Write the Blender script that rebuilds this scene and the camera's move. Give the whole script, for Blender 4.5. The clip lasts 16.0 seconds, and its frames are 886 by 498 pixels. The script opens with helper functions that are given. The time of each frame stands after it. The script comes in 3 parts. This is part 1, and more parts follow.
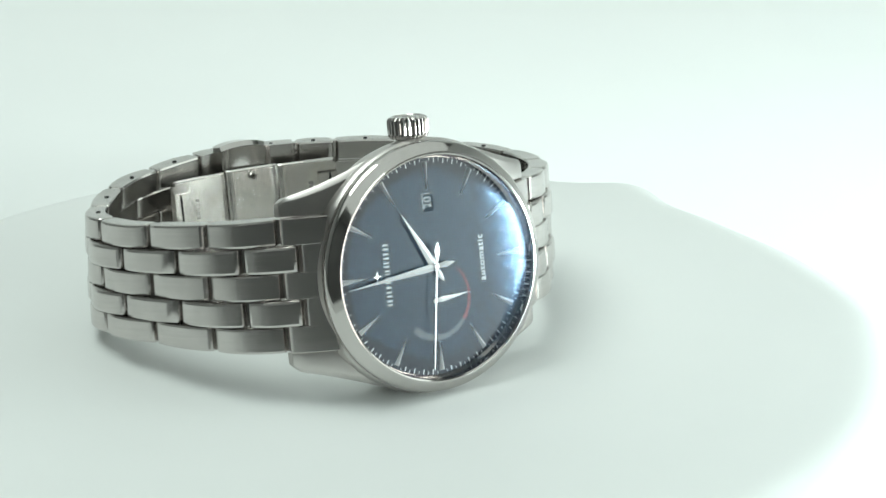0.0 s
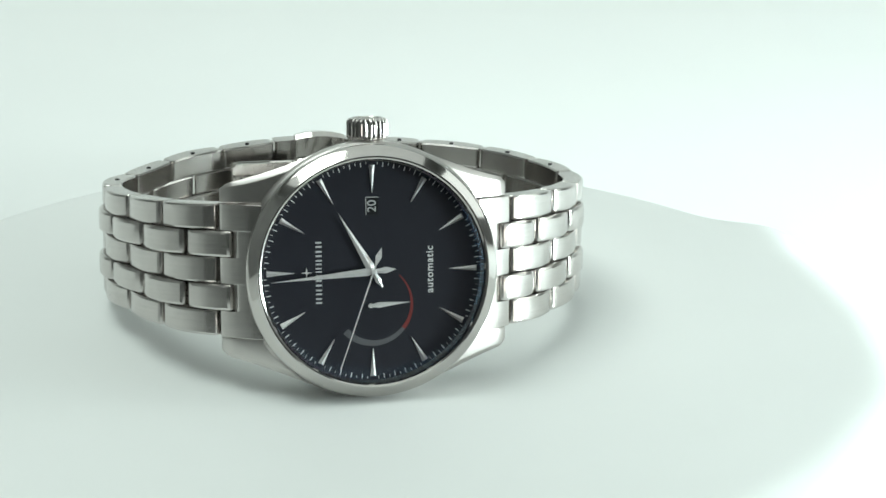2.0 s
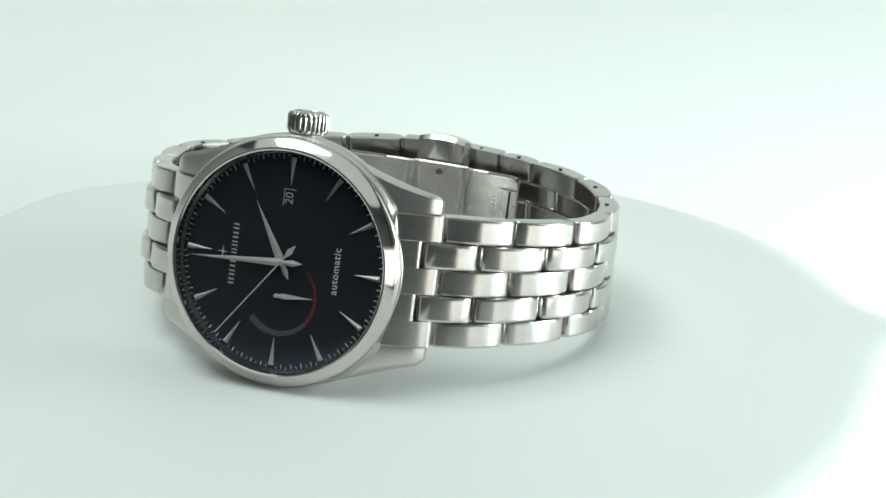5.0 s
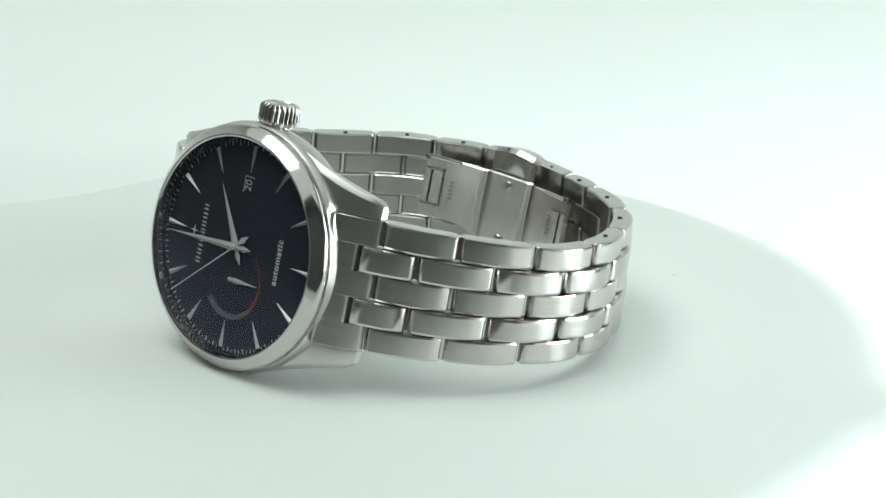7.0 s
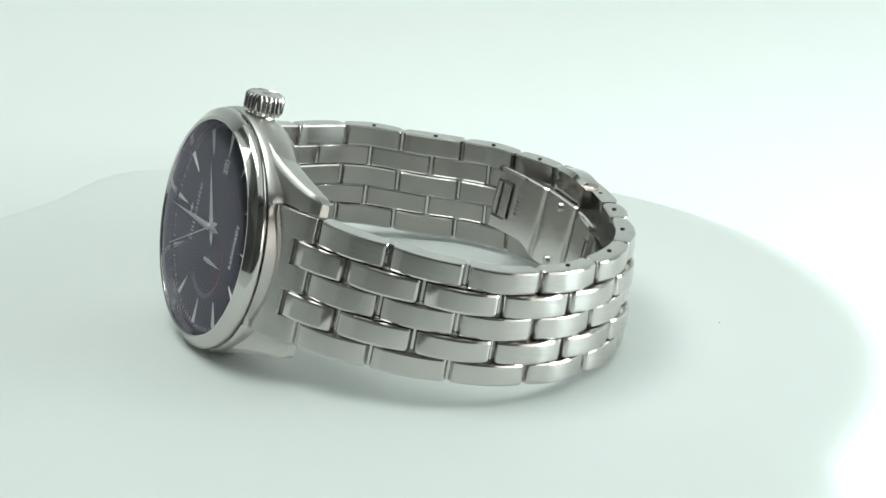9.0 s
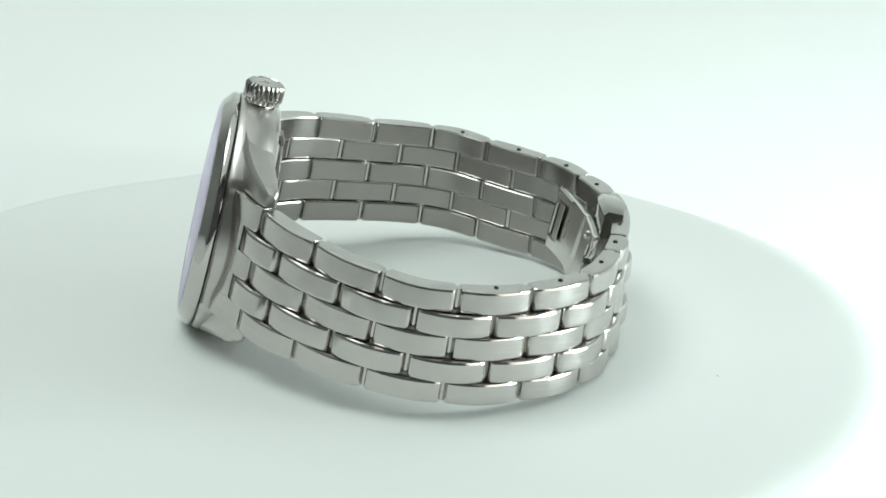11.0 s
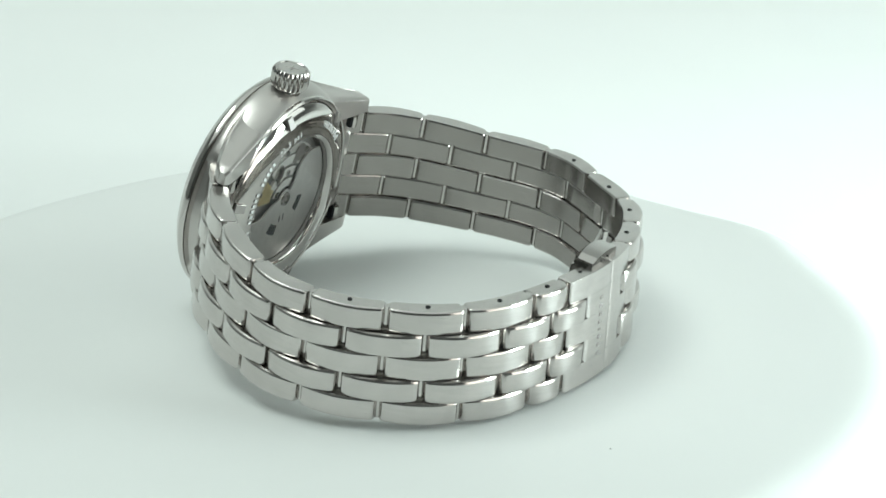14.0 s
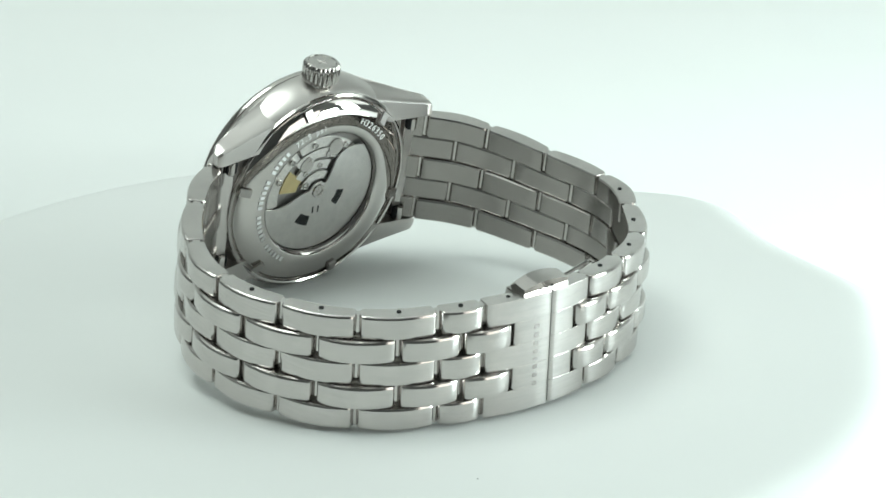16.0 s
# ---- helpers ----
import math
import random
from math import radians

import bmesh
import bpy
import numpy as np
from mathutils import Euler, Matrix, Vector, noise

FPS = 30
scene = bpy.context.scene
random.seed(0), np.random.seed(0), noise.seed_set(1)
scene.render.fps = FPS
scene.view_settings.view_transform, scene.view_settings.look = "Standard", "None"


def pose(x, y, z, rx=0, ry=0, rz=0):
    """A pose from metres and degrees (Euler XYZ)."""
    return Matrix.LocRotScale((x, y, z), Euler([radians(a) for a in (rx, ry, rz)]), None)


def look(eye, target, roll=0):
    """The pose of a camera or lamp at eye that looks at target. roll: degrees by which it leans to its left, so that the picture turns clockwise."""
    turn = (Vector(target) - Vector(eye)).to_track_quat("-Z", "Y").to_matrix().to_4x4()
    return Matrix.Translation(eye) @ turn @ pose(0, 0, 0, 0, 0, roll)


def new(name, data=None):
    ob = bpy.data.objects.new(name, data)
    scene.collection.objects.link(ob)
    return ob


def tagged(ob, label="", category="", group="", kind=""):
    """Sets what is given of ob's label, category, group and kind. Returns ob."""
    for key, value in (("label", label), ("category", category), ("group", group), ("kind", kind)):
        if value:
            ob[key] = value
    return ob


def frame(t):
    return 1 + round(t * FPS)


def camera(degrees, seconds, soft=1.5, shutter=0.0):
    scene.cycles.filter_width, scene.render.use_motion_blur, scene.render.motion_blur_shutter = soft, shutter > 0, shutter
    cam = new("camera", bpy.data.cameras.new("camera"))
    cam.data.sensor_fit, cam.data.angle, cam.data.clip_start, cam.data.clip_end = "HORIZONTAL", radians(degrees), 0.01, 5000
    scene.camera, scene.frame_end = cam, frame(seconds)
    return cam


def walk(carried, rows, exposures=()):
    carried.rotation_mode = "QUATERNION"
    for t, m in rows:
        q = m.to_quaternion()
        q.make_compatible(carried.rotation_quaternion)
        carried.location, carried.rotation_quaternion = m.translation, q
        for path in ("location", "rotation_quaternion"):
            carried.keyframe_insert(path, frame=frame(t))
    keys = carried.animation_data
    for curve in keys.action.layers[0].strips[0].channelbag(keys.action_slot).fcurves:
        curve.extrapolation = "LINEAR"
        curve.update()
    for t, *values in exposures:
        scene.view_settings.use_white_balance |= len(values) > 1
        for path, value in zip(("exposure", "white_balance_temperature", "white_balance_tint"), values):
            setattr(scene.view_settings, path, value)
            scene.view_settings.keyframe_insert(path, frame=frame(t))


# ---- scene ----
# camera on a fixed stand
MM = 0.001
TABLE = 18.2          # height of the turntable's axis origin above its top, mm
EYE = Vector((0.0, -0.369, (134.9 + TABLE) * MM))
PAN, PITCH, ROLL = radians(2.095), radians(20.572), 1.233
AIM = EYE + Vector((math.sin(PAN) * math.cos(PITCH), math.cos(PAN) * math.cos(PITCH), -math.sin(PITCH)))
cam = camera(22.44, 16.0, soft=1.55)
walk(cam, [(0.0, look(EYE, AIM, ROLL)), (16.0, look(EYE, AIM, ROLL))],
     exposures=[(0.0, 0.0, 6500, 10), (16.0, 0.0, 6500, 10)])


def turn_at(t):
    """Turn of the turntable in degrees."""
    return 27.17 - 10.869 * t


# ---- light ----
world = bpy.data.worlds.new("studio")
scene.world = world
world.use_nodes = True
world.node_tree.nodes["Background"].inputs[0].default_value = (0.84, 1.0, 0.94, 1)
world.node_tree.nodes["Background"].inputs[1].default_value = 0.10


def area(name, eye, target, sx, sy, watts, color):
    data = bpy.data.lights.new(name, "AREA")
    data.shape, data.size, data.size_y, data.energy, data.color = "RECTANGLE", sx, sy, watts, color
    ob = new(name, data)
    ob.matrix_world = look(eye, target)
    return ob


area("ceiling_panel", (0.0, 0.0, 1.95), (0, 0, 0), 3.0, 3.0, 19.0, (0.885, 1.0, 0.945))
area("top_softbox", (-0.30, 0.0, 0.80), (-0.14, 0.12, 0), 0.50, 0.40, 3.4, (0.885, 1.0, 0.945))
area("side_softbox", (0.378, -0.121, 0.032), (0.06, -0.03, 0.0), 0.075, 0.070, 1.25, (0.80, 0.97, 0.965))
area("front_softbox", (0.523, -0.409, 0.070), (0.0, -0.02, 0.02), 0.30, 0.26, 0.55, (1.0, 0.99, 0.91))
area("right_softbox", (0.72, 0.12, 0.36), (0.0, 0.0, 0.02), 0.50, 0.40, 0.9, (0.885, 1.0, 0.95))
area("low_softbox", (0.75, -0.04, 0.16), (0.0, 0.0, 0.03), 0.17, 0.30, 1.7, (0.885, 1.0, 0.95))


# ---- materials ----
def material(name):
    m = bpy.data.materials.new(name)
    m.use_nodes = True
    nt = m.node_tree
    return m, nt, nt.nodes["Principled BSDF"]


def ramp(nt, fac, lo, hi, p0=0.0, p1=1.0):
    n = nt.nodes.new("ShaderNodeValToRGB")
    n.color_ramp.elements[0].color, n.color_ramp.elements[1].color = lo, hi
    n.color_ramp.elements[0].position, n.color_ramp.elements[1].position = p0, p1
    nt.links.new(fac, n.inputs[0])
    return n.outputs[0]


def steel(name, color, rough, spread, stretch, bump, lines=0.0, streak=0.014):
    """Stainless steel with fine brush lines. stretch: how much finer the lines are across than along, per axis."""
    m, nt, b = material(name)
    tc = nt.nodes.new("ShaderNodeTexCoord")
    mp = nt.nodes.new("ShaderNodeMapping")
    mp.inputs["Scale"].default_value = stretch
    nt.links.new(tc.outputs["Object"], mp.inputs[0])
    n1 = nt.nodes.new("ShaderNodeTexNoise")
    n1.inputs["Scale"].default_value, n1.inputs["Detail"].default_value = 1.0, 6.0
    nt.links.new(mp.outputs[0], n1.inputs[0])
    n2 = nt.nodes.new("ShaderNodeTexNoise")
    n2.inputs["Scale"].default_value, n2.inputs["Detail"].default_value = 260.0, 3.0
    nt.links.new(tc.outputs["Object"], n2.inputs[0])
    b.inputs["Metallic"].default_value = 1.0
    mix = nt.nodes.new("ShaderNodeMix")
    mix.data_type = "RGBA"
    mix.inputs[0].default_value = 0.5
    c0 = tuple(v * (1 - streak) for v in color) + (1,)
    c1 = tuple(min(1, v * (1 + streak)) for v in color) + (1,)
    nt.links.new(ramp(nt, n1.outputs[0], c0, c1, 0.3, 0.7), mix.inputs[6])
    nt.links.new(ramp(nt, n2.outputs[0], c0, c1, 0.3, 0.7), mix.inputs[7])
    nt.links.new(mix.outputs[2], b.inputs["Base Color"])
    r = nt.nodes.new("ShaderNodeMapRange")
    r.inputs[3].default_value, r.inputs[4].default_value = rough - spread, rough + spread
    nt.links.new(n1.outputs[0], r.inputs[0])
    nt.links.new(r.outputs[0], b.inputs["Roughness"])
    if lines:
        # brush lines run along the bracelet, so the gloss spreads across it (upright)
        up = nt.nodes.new("ShaderNodeCombineXYZ")
        up.inputs[2].default_value = 1.0
        b.inputs["Anisotropic"].default_value = lines
        nt.links.new(up.outputs[0], b.inputs["Tangent"])
    if bump:
        bp = nt.nodes.new("ShaderNodeBump")
        bp.inputs["Strength"].default_value, bp.inputs["Distance"].default_value = bump, 0.00004
        nt.links.new(n1.outputs[0], bp.inputs["Height"])
        nt.links.new(bp.outputs[0], b.inputs["Normal"])
    return m


STEEL = (0.60, 0.572, 0.552)
M_BRUSH = steel("brushed_steel", STEEL, 0.20, 0.05, (2600, 90, 90), 0.0, 0.75, 0.10)
M_CASE = steel("satin_case_steel", STEEL, 0.32, 0.03, (700, 9000, 700), 0.0)
M_FLANK = steel("soft_polished_steel", (0.58, 0.555, 0.535), 0.36, 0.03, (600, 600, 600), 0.0)
M_POLISH = steel("polished_steel", (0.585, 0.56, 0.54), 0.09, 0.03, (600, 600, 600), 0.0)
M_BACK = steel("case_back_steel", (0.585, 0.56, 0.54), 0.045, 0.015, (900, 900, 900), 0.05)
# darker copy of the steel: shade on the bracelet's inner faces, put into colour
M_INNER = steel("inner_shade_steel", (0.40, 0.378, 0.36), 0.24, 0.06, (2600, 90, 90), 0.0, 0.7, 0.09)
M_BLADE = steel("clasp_blade_steel", (0.86, 0.83, 0.80), 0.25, 0.04, (700, 700, 700), 0.0)
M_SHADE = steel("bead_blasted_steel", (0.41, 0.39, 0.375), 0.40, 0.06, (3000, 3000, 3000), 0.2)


def plain(name, color, rough=0.4, metal=0.0, coat=0.0, vary=0.06, scale=900.0):
    m, nt, b = material(name)
    tc = nt.nodes.new("ShaderNodeTexCoord")
    n = nt.nodes.new("ShaderNodeTexNoise")
    n.inputs["Scale"].default_value, n.inputs["Detail"].default_value = scale, 4.0
    nt.links.new(tc.outputs["Object"], n.inputs[0])
    lo = tuple(v * (1 - vary) for v in color) + (1,)
    hi = tuple(min(1, v * (1 + vary)) for v in color) + (1,)
    nt.links.new(ramp(nt, n.outputs[0], lo, hi, 0.3, 0.7), b.inputs["Base Color"])
    b.inputs["Roughness"].default_value, b.inputs["Metallic"].default_value = rough, metal
    b.inputs["Coat Weight"].default_value = coat
    return m


M_DIAL = plain("black_dial", (0.024, 0.024, 0.031), 0.40, 0.0, 0.0, 0.06, 900.0)
M_DIAL.node_tree.nodes["Principled BSDF"].inputs["Specular IOR Level"].default_value = 0.22
M_INK = plain("white_print", (0.72, 0.73, 0.72), 0.5)
M_INDEX = plain("polished_index", (0.87, 0.86, 0.84), 0.38, 0.60, 0.0, 0.04)
M_PRINT = plain("soft_white_print", (0.60, 0.61, 0.60), 0.5)
M_ARC = plain("grey_print", (0.105, 0.108, 0.115), 0.5)
M_RED = plain("red_print", (0.20, 0.028, 0.024), 0.5)
# near-black: holes, slots and recesses get their shade as colour; also dark print
M_DARK = plain("black_print_and_hole_shade", (0.008, 0.008, 0.009), 0.9)
M_GOLD = plain("gilt_metal", (0.75, 0.62, 0.33), 0.3, 1.0)
M_MOVE = plain("movement_plate", (0.74, 0.72, 0.69), 0.40, 1.0, 0.0, 0.12, 2500.0)
M_ROTOR = plain("rotor_plate", (0.67, 0.65, 0.63), 0.36, 1.0, 0.0, 0.06, 700.0)


def crystal_material(name, tint, edge_tint, ior, rough):
    """Coated glass: clear, with a gloss that turns from the coating's tint to a neutral one at grazing angles."""
    m, nt, b = material(name)
    nt.nodes.remove(b)
    out = nt.nodes["Material Output"]
    fr = nt.nodes.new("ShaderNodeFresnel")
    fr.inputs[0].default_value = ior
    lw = nt.nodes.new("ShaderNodeLayerWeight")
    lw.inputs[0].default_value = 0.5
    tr = nt.nodes.new("ShaderNodeBsdfTransparent")
    gl = nt.nodes.new("ShaderNodeBsdfGlossy")
    gl.inputs["Roughness"].default_value = rough
    nt.links.new(ramp(nt, lw.outputs["Facing"], tint, edge_tint, 0.16, 0.45), gl.inputs["Color"])
    mx = nt.nodes.new("ShaderNodeMixShader")
    nt.links.new(fr.outputs[0], mx.inputs[0])
    nt.links.new(tr.outputs[0], mx.inputs[1])
    nt.links.new(gl.outputs[0], mx.inputs[2])
    nt.links.new(mx.outputs[0], out.inputs[0])
    return m


M_GLASS = crystal_material("coated_crystal", (0.32, 0.64, 1.0, 1), (0.88, 0.80, 0.98, 1), 1.42, 0.10)
M_BACKGLASS = crystal_material("back_crystal", (0.9, 0.95, 1.0, 1), (1, 1, 1, 1), 1.25, 0.03)

M_TABLE = plain("white_acrylic", (0.755, 0.775, 0.765), 0.62, 0.0, 0.0, 0.012, 22.0)
M_PAPER = plain("white_backdrop_paper", (0.80, 0.82, 0.81), 0.8, 0.0, 0.0, 0.015, 9.0)
M_CURTAIN = plain("dark_grey_curtain", (0.10, 0.10, 0.10), 0.9, 0.0, 0.0, 0.15, 4.0)
M_DIM = plain("dim_grey_room", (0.27, 0.273, 0.27), 0.9, 0.0, 0.0, 0.1, 3.0)
M_MID = plain("mid_grey_room", (0.40, 0.405, 0.40), 0.85, 0.0, 0.0, 0.1, 3.0)
M_ROOM = plain("light_grey_room", (0.62, 0.63, 0.62), 0.8, 0.0, 0.0, 0.1, 3.0)


# ---- mesh helpers (millimetres in, metres out) ----
def part(name, bm, mat, parent, label="", smooth=True, angle=35, inner=None):
    bmesh.ops.remove_doubles(bm, verts=bm.verts, dist=1e-5)
    bmesh.ops.recalc_face_normals(bm, faces=bm.faces)
    for e in bm.edges:
        e.smooth = not (len(e.link_faces) == 2 and e.calc_face_angle(0) > radians(angle))
    for f in bm.faces:
        f.smooth = smooth
    bmesh.ops.scale(bm, vec=(MM, MM, MM), verts=bm.verts)
    me = bpy.data.meshes.new(name)
    bm.to_mesh(me)
    bm.free()
    me.materials.append(mat)
    if inner:
        me.materials.append(inner)
    ob = new(name, me)
    ob.parent = parent
    if label:
        tagged(ob, label)
    return ob


def lathe(profile, seg=96, closed=False, bm=None):
    """A profile of (radius, height) turned about z."""
    bm = bm or bmesh.new()
    rings = []
    for r, z in profile:
        if r < 1e-6:
            rings.append([bm.verts.new((0, 0, z))])
        else:
            rings.append([bm.verts.new((r * math.cos(2 * math.pi * i / seg), r * math.sin(2 * math.pi * i / seg), z)) for i in range(seg)])
    pairs = list(zip(rings, rings[1:])) + ([(rings[-1], rings[0])] if closed else [])
    for a, b in pairs:
        for i in range(seg):
            j = (i + 1) % seg
            if len(a) == 1 and len(b) == 1:
                continue
            if len(a) == 1:
                bm.faces.new((a[0], b[i], b[j]))
            elif len(b) == 1:
                bm.faces.new((a[i], b[0], a[j]))
            else:
                bm.faces.new((a[i], b[i], b[j], a[j]))
    return bm


def loft(sections, bm=None, cap=True, closing=0):
    """Skin over rings of equal length. closing: the material slot of the strip that closes each ring."""
    bm = bm or bmesh.new()
    rows = [[bm.verts.new(p) for p in s] for s in sections]
    n = len(rows[0])
    for a, b in zip(rows, rows[1:]):
        for i in range(n):
            j = (i + 1) % n
            f = bm.faces.new((a[i], b[i], b[j], a[j]))
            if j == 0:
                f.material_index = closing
    if cap:
        bm.faces.new(rows[0][::-1])
        bm.faces.new(rows[-1])
    return bm


def slab(points, z0, z1, bm=None):
    """A flat outline raised from z0 to z1."""
    return loft([[(x, y, z0) for x, y in points], [(x, y, z1) for x, y in points]], bm)


def box(cx, cy, cz, sx, sy, sz, bm=None, bevel=0.0):
    bm = bm or bmesh.new()
    made = bmesh.ops.create_cube(bm, size=1.0, matrix=Matrix.Translation((cx, cy, cz)) @ Matrix.Diagonal((sx, sy, sz, 1)))
    if bevel:
        edges = list({e for v in made["verts"] for e in v.link_edges})
        bmesh.ops.bevel(bm, geom=edges, offset=bevel, segments=2, affect="EDGES")
    return bm


def clock(r, a):
    """A point of the dial at clock angle a (degrees from twelve) and radius r."""
    return r * math.sin(radians(a)), r * math.cos(radians(a))


def text_mesh(words, size, place, parent, mat, name="printed_text", spin=0.0, label="", flip=False, raise_by=0.03, spacing=1.0, bold=0.0):
    cu = bpy.data.curves.new(name, "FONT")
    cu.body, cu.size, cu.align_x, cu.align_y, cu.extrude = words, size, "CENTER", "CENTER", raise_by
    cu.space_character, cu.offset = spacing, bold
    tmp = bpy.data.objects.new(name, cu)
    scene.collection.objects.link(tmp)
    dg = bpy.context.evaluated_depsgraph_get()
    me = bpy.data.meshes.new_from_object(tmp.evaluated_get(dg))
    bpy.data.objects.remove(tmp)
    m = Matrix.Translation(place) @ pose(0, 0, 0, 180 if flip else 0, 0, 0) @ pose(0, 0, 0, 0, 0, spin)
    me.transform(Matrix.Diagonal((MM, MM, MM, 1)) @ m)
    me.materials.clear()
    me.materials.append(mat)
    ob = new(name, me)
    ob.parent = parent
    if label:
        tagged(ob, label)
    return ob


# ---- the place: backdrop, room, turntable ----
DROP = 10.8          # the disc's top above the paper, mm


def table_sheet():
    """White paper sheet under the turntable, that curves up behind it."""
    bm = bmesh.new()
    prof = [(-170, 0), (420, 0)]
    prof += [(420 + 200 * math.sin(radians(a)), 200 - 200 * math.cos(radians(a))) for a in range(6, 91, 6)] + [(620, 900)]
    rows = [[bm.verts.new((x, y, z - DROP)) for y, z in prof] for x in (-1400, 1400)]
    for i in range(len(prof) - 1):
        bm.faces.new((rows[0][i], rows[1][i], rows[1][i + 1], rows[0][i + 1]))
    ob = part("backdrop", bm, M_PAPER, None)
    so = ob.modifiers.new("thickness", "SOLIDIFY")
    so.thickness, so.offset = 0.002, -1
    return tagged(ob, "seamless white paper sweep under and behind the turntable", "backdrop", kind="structure")


def wall(name, cx, cy, cz, sx, sy, sz, mat, label):
    return tagged(part(name, box(cx, cy, cz, sx, sy, sz), mat, None, smooth=False), label, "wall", kind="structure")


table_sheet()
tagged(part("floor", box(0, 0, -760, 4000, 4000, 8), M_CURTAIN, None, smooth=False), "plain dark grey studio floor", "floor", kind="structure")
wall("wall_left", -2004, 0, 620, 8, 4000, 2752, M_ROOM, "plain light grey studio wall")
wall("wall_right", 2004, 0, 620, 8, 4000, 2752, M_ROOM, "plain light grey studio wall")
wall("wall_front", 0, -2004, 620, 4000, 8, 2752, M_DIM, "plain dark grey studio wall")
wall("wall_back", 0, 2004, 620, 4000, 8, 2752, M_ROOM, "plain light grey studio wall")
tagged(part("ceiling", box(0, 0, 2000, 4000, 4000, 8), M_ROOM, None, smooth=False), "plain light grey studio ceiling", "ceiling", kind="structure")


def edge_radius(a):
    """Radius of the hand-cut turntable top at angle a in degrees, mm."""
    def bump(at, high, wide):
        d = (a - at + 180) % 360 - 180
        return high * math.exp(-(d / wide) ** 2)
    r = 91.5 + bump(28, 7.0, 5.0) + bump(-21, 2.0, 8.0) - bump(8, 1.2, 8.0)
    r += bump(-168, 9.0, 9.0) + bump(158, 4.0, 9.0) + bump(-128, 3.5, 18.0)
    return r + 0.35 * math.sin(radians(3 * a + 20)) + 0.25 * math.sin(radians(7 * a))


def make_turntable():
    root = new("turntable")
    tagged(root, "white turntable with an uneven hand-cut rim", "turntable")
    bm = bmesh.new()
    prof = [(0.0, 0.0), (0.4, 0.0), (0.7, 0.0), (1.0, 0.0, -5.5), (1.0, -0.08, -3.6), (1.0, -0.3, -1.9), (1.0, -0.75, -0.2), (1.0, -1.5, 1.6), (1.0, -2.6, 3.4), (1.0, -4.0, 5.2),
            (1.0, -5.6, 7.0), (1.0, -7.2, 8.8), (1.0, -8.6, 10.4), (1.0, -9.6, 11.8), (1.0, -10.3, 13.0), (1.0, -10.6, 13.2), (1.0, -10.4, 11.0), (1.0, -4.0, 0.0), (0.5, -2.6), (0.0, -2.6)]
    seg = 240
    rows = []
    for p in prof:
        f, z, inset = p[0], p[1], p[2] if len(p) > 2 else 0.0
        if f == 0.0:
            rows.append([bm.verts.new((0, 0, z))])
            continue
        ring = []
        for i in range(seg):
            a = 360 * i / seg
            r = edge_radius(a) * f + inset
            ring.append(bm.verts.new((r * math.cos(radians(a)), r * math.sin(radians(a)), z)))
        rows.append(ring)
    for a, b in zip(rows, rows[1:]):
        for i in range(seg):
            j = (i + 1) % seg
            bm.faces.new([v for v in ((a[0], b[i], b[j]) if len(a) == 1 else (a[i], b[0], a[j]) if len(b) == 1 else (a[i], b[i], b[j], a[j]))])
    part("top_disc", bm, M_TABLE, root, "satin white disc")
    part("base", lathe([(0, -2.5), (60, -2.5), (61.5, -3.0), (62, -10.2), (61, -10.75), (0, -10.75)], 96), M_TABLE, root, "round white base under the disc")
    bm = lathe([(0, 0.14), (0.10, 0.12), (0.16, 0.05), (0.17, 0.0), (0, 0.0)], 10)
    bm.transform(Matrix.Translation((63.8 * math.cos(radians(72.5)), 63.8 * math.sin(radians(72.5)), -0.02)))
    part("dust_speck", bm, M_MID, root, "tiny grey speck of dust")
    return root


# ---- the watch ----
# watch space: x towards three o'clock, y towards twelve, z out of the dial; mm
WATCH_AT = Matrix(((0.00505, -0.99658, 0.08246, -1.587 * MM),
                   (0.22910, -0.07911, -0.97018, -27.274 * MM),
                   (0.97339, 0.02379, 0.22792, (2.627 + TABLE) * MM),
                   (0, 0, 0, 1)))

# bracelet line: outer face in (y, z), from the lug round to the clasp
SIDE = [(17.0, -1.4), (20.0, -3.0), (22.6, -4.8), (24.9, -6.9), (30.2, -11.4), (34.5, -16.6), (38.1, -22.1), (41.0, -27.9),
        (42.9, -34.0), (43.6, -40.2), (42.9, -46.5), (40.8, -52.4), (37.7, -57.9), (33.7, -62.6), (27.4, -66.9), (18.9, -70.3),
        (11.0, -72.3), (4.0, -73.3)]


def hump(z, at, wide):
    return math.exp(-((z - at) / wide) ** 2)


def six_side(y, z):
    """The six o'clock half lies a little further out."""
    return -y - 1.3 * math.exp(-((z + 29) / 16.0) ** 2), z


def twelve_side(y, z):
    """The twelve o'clock half hangs a little closer."""
    y -= 2.7 * math.exp(-((z + 36) / 19.0) ** 2)
    return y - 1.1 * hump(z, -26, 9) - 2.73 * hump(z, -57, 9) - 2.46 * hump(z, -68, 9), z


CLOSE_Y = -1.7


def spline(points, per=24):
    out = []
    pts = [np.array(p, float) for p in points]
    pts = [2 * pts[0] - pts[1]] + pts + [2 * pts[-1] - pts[-2]]
    for i in range(1, len(pts) - 2):
        p0, p1, p2, p3 = pts[i - 1:i + 3]
        for k in range(per):
            t = k / per
            out.append(0.5 * (2 * p1 + (p2 - p0) * t + (2 * p0 - 5 * p1 + 4 * p2 - p3) * t * t + (3 * p1 - p0 - 3 * p2 + p3) * t ** 3))
    out.append(pts[-2])
    return np.array(out)


